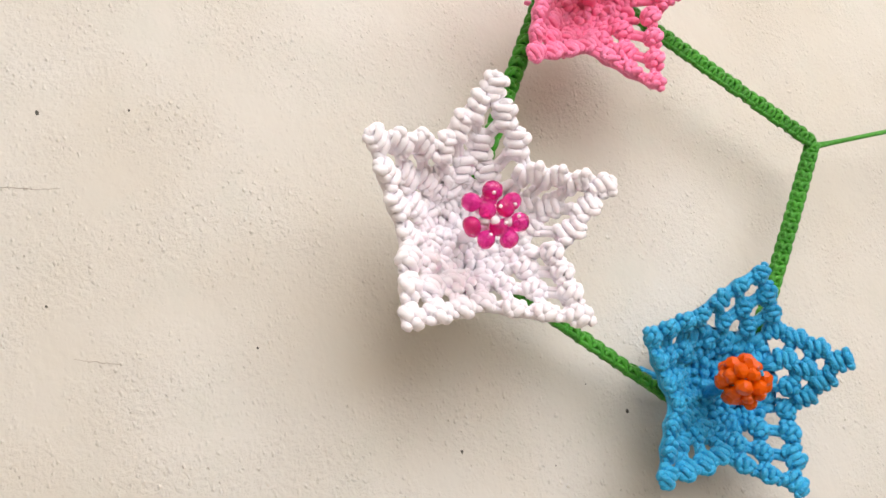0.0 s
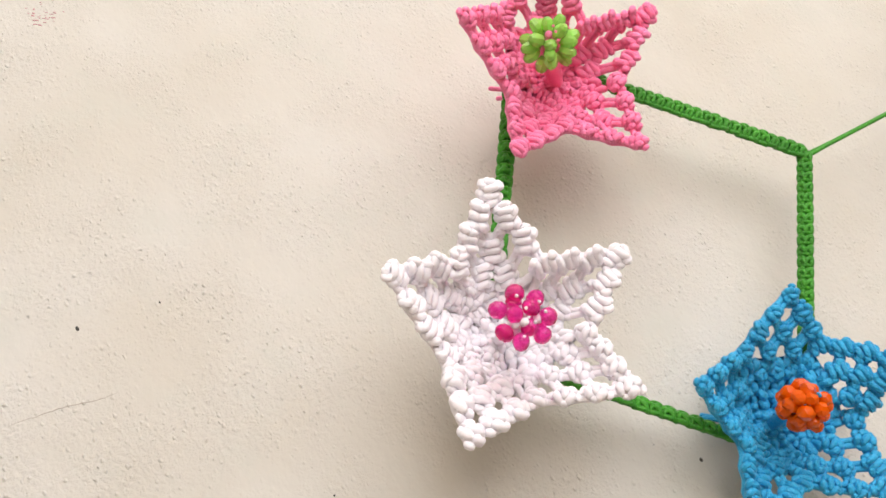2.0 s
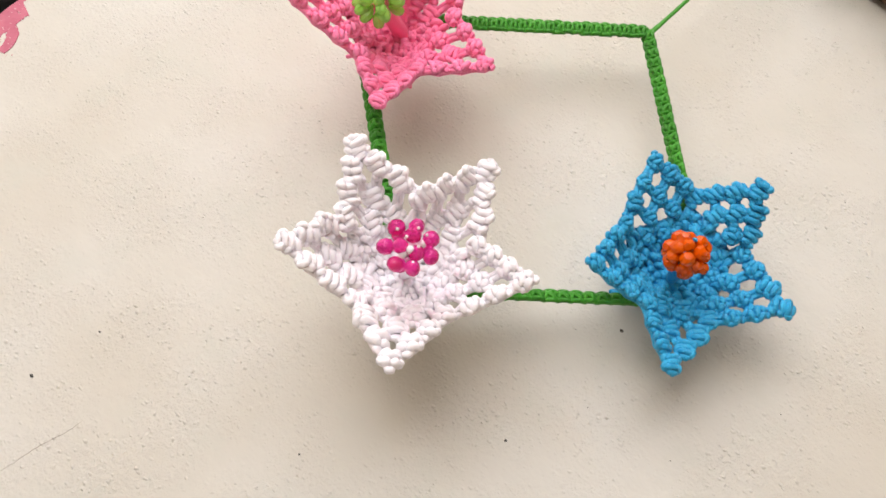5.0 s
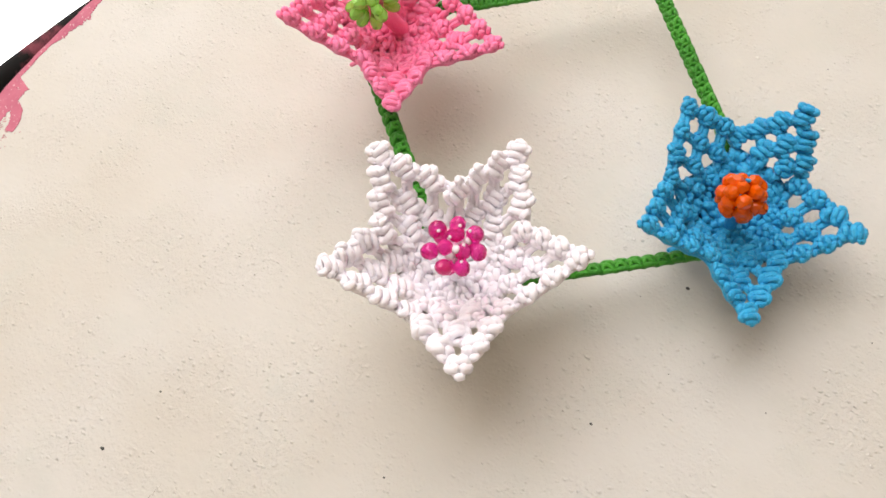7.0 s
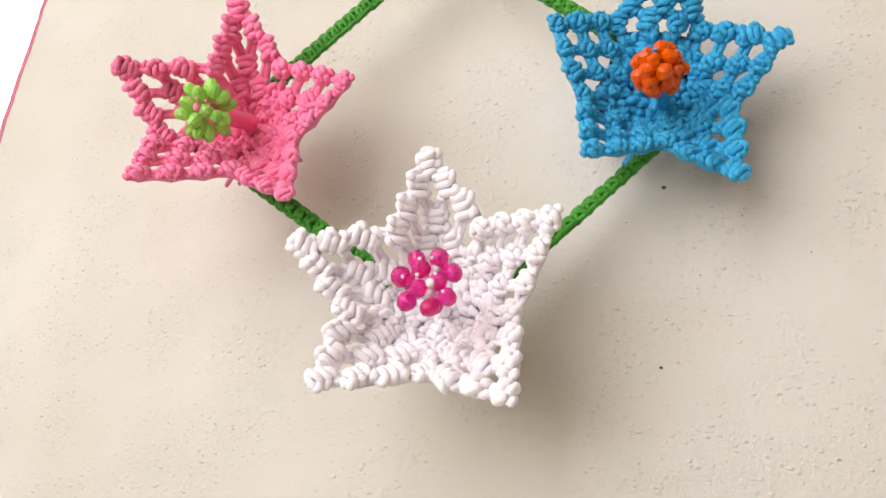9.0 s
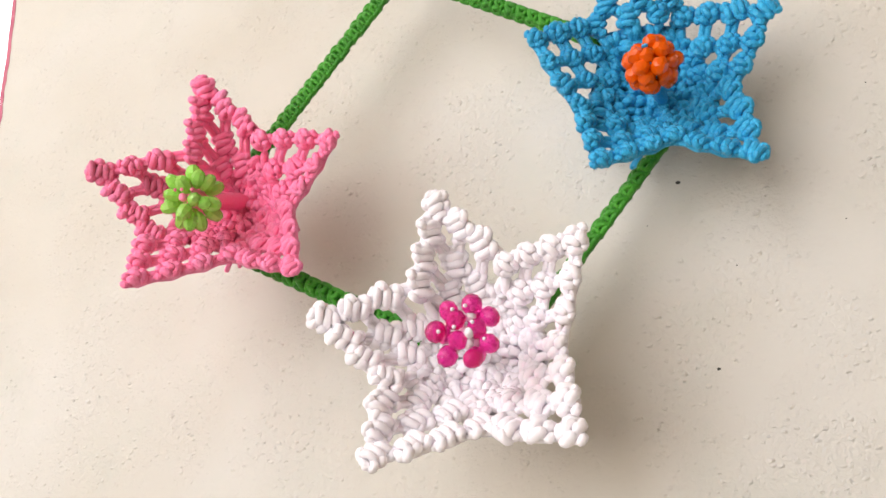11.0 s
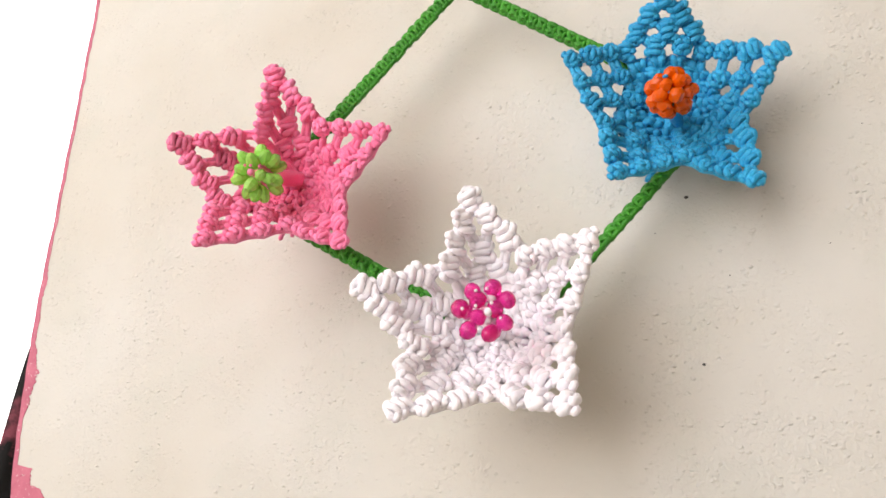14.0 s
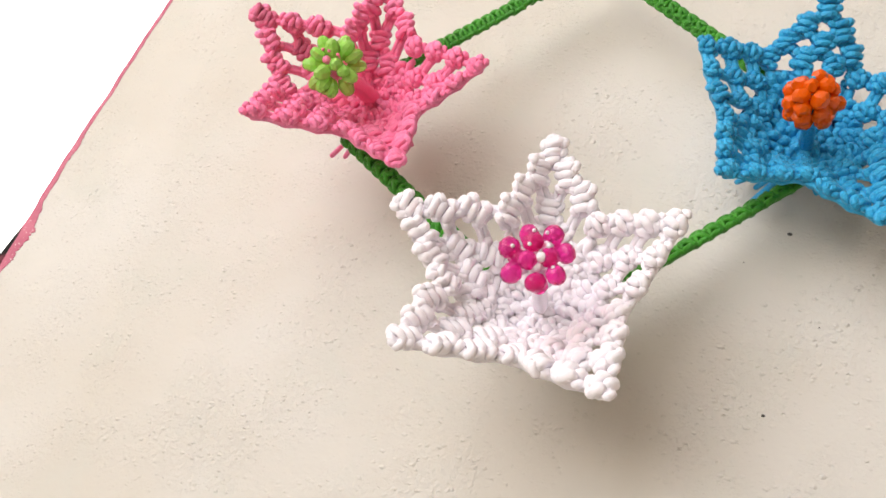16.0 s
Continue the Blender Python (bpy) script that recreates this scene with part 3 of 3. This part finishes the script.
        layout += [(k * 72 + 33, rng.uniform(54, 68), spread * 1.0) for k in range(5)]
        layout += [(k * 72 + 5, rng.uniform(108, 122), spread * 0.95) for k in range(5)]
    else:                       # a tight ball of small cut beads
        layout = []
        for lean, count in ((8, 1), (38, 5), (68, 8), (98, 9), (128, 6)):
            layout += [((k + 0.5 * (lean > 40)) * 360 / count + rng.uniform(-8, 8), lean + rng.uniform(-6, 6), spread * rng.uniform(0.80, 1.14)) for k in range(count)]
    for turn, lean, far in layout:
        a, b = radians(turn), radians(lean)
        d = (first * math.cos(a) + second * math.sin(a)) * math.sin(b) + way * math.cos(b)
        m = frame_of(centre + d * far * U, d.cross(way + Vector((0.01, 0, 0))), d, size * U * rng.uniform(*((0.75, 1.2) if kind == "cut" else (0.9, 1.12))), 0)
        m = m @ Matrix.Rotation(rng.uniform(0, 3), 4, "Z")
        if kind != "bicone":
            m = m @ Euler((rng.uniform(0, 3), rng.uniform(0, 3), 0)).to_matrix().to_4x4()
        put("bead", me, m, pistil)
    return flower


macrame_flower("pink knotted macrame star flower with lime crystal beads", (-2.02, -0.68, 1.80),
               [(-2.05, -1.15, 2.67), (-2.83, -1.44, 1.99), (-2.49, -1.45, 0.97), (-1.45, -0.98, 0.94), (-1.02, -1.01, 1.89)],
               [(-2.16, -1.16, 2.05), (-2.55, -1.14, 1.51), (-1.92, -1.04, 1.18), (-1.52, -0.89, 1.50), (-1.65, -0.97, 2.10)],
               PINK, (1, 0, 2, 1, 2), ("bicone", LIME, (-2.05, -1.30, 1.57), 0.058, 0.170), 3, stained=((1, 0, 0), (1, 2, 1)))
macrame_flower("white knotted macrame star flower with magenta crystal beads", (-0.28, -0.56, 0.11),
               [(-0.32, -1.05, 1.12), (-1.19, -1.18, 0.46), (-0.90, -1.24, -0.55), (0.34, -1.11, -0.64), (0.59, -0.99, 0.62)],
               [(-0.52, -1.04, 0.55), (-0.80, -1.07, -0.03), (-0.27, -0.96, -0.42), (0.27, -0.83, 0.0), (0.06, -0.90, 0.60)],
               WHITE, (1, 1, 1, 2, 2), ("round", MAGENTA, (-0.175, -1.28, 0.075), 0.064, 0.176), 4, plump=1.12)
macrame_flower("blue knotted macrame star flower with orange beads", (1.27, -0.40, 1.70),
               [(1.345, -0.84, 2.68), (0.51, -0.85, 2.28), (0.75, -0.78, 1.17), (1.76, -0.64, 0.96), (2.13, -0.58, 2.06)],
               [(0.98, -0.62, 2.34), (0.74, -0.78, 1.64), (1.28, -0.62, 1.29), (1.71, -0.47, 1.59), (1.56, -0.52, 2.23)],
               BLUE, (1, 2, 2, 1, 2), ("cut", ORANGE, (1.27, -0.89, 1.70), 0.056, 0.155), 5)


# ---- the knotted green frame ----
hanger = thing("wall_hanging", P(-0.47, -0.51, 3.58), "green knotted macrame frame hung on a cord", "wall hanging")


def sinnet_knot(seed, pitch, w):
    r = random.Random(seed)
    bm = bmesh.new()
    h, c = 0.036, 0.0195
    for s in (-1, 1):
        # the loop along the edge, and the turn across the front
        tube(bm, [(s * w * 0.75, -pitch * 0.60, -h * 0.4), (s * w * 1.10, -pitch * 0.26, h * 0.30), (s * w * 1.12, pitch * 0.24, h * 0.30), (s * w * 0.75, pitch * 0.60, -h * 0.4)], c * 1.15, 8, 3)
        tube(bm, [(s * w * 0.92, s * pitch * 0.10 + pitch * 0.16, h * 0.45), (s * w * 0.40, pitch * 0.08 + r.uniform(-0.006, 0.006), h * 1.0), (-s * w * 0.10, -pitch * 0.20, h * 0.95)], c * 1.12, 8, 3)
    tube(bm, [(-w * 0.7, -pitch * 0.42, h * 0.45), (0, -pitch * 0.38, h * 0.85), (w * 0.7, -pitch * 0.42, h * 0.45)], c, 7, 3)
    bmesh.ops.scale(bm, vec=(U, U, U), verts=bm.verts)
    return bm


def braided_bar(a, b, pitch, width, turn, seed):
    a, b = P(*a), P(*b)
    count = round((b - a).length / (pitch * U))
    bm = bmesh.new()
    way = (b - a).normalized()
    out = Vector((0, -1, 0))
    side = way.cross(out).normalized()
    for d in (-0.022, 0.022):
        tube(bm, [a + side * d * U, (a + b) / 2 + side * d * U, b + side * d * U], 0.026 * U, 8, 8)
    bar = part("braided_bar", bm, GREEN, hanger)
    knots = [mesh_of(sinnet_knot(seed + i, (b - a).length / count / U, width), "knot", GREEN) for i in range(3)]
    rng = random.Random(seed)
    for i in range(count):
        at = a.lerp(b, (i + 0.5) / count)
        m = frame_of(at, way, out, 1.0, rng.uniform(-0.06, 0.06)) @ Matrix.Rotation(turn + rng.uniform(-0.12, 0.12), 4, "Y")
        put("knot", knots[i % 3], m, bar)


APEX = (-0.48, -0.54, 3.56)
braided_bar(APEX, (-2.11, -0.66, 1.99), 0.090, 0.056, 0.15, 1)
braided_bar((-2.15, -0.68, 1.42), (-0.43, -0.48, 0.18), 0.105, 0.047, 0.3, 5)
braided_bar((-0.12, -0.43, 0.18), (1.26, -0.38, 1.44), 0.108, 0.044, -0.5, 9)
braided_bar((0.95, -0.50, 2.31), APEX, 0.104, 0.041, -0.6, 13)
bm = bmesh.new()
tube(bm, [P(-0.47, -0.49, 3.51), P(-0.47, -0.52, 3.63), P(-0.46, -0.53, 4.1), P(-0.40, -0.76, 6.3)], 0.018 * U, 8, 6)
tube(bm, [P(-0.45, -0.52, 3.55), P(-0.44, -0.55, 3.63), P(-0.445, -0.555, 4.1), P(-0.38, -0.78, 6.3)], 0.018 * U, 8, 6)
part("hanging_cord", bm, GREEN, hanger)
bm = bmesh.new()
tube(bm, [P(-0.39, 0.2, 6.28), P(-0.39, -1.2, 6.32)], 0.05 * U, 10, 2)
nail = new("nail", mesh_of(bm, "nail", STEEL))
tagged(nail, "steel nail in the timber holding the cord", "nail")
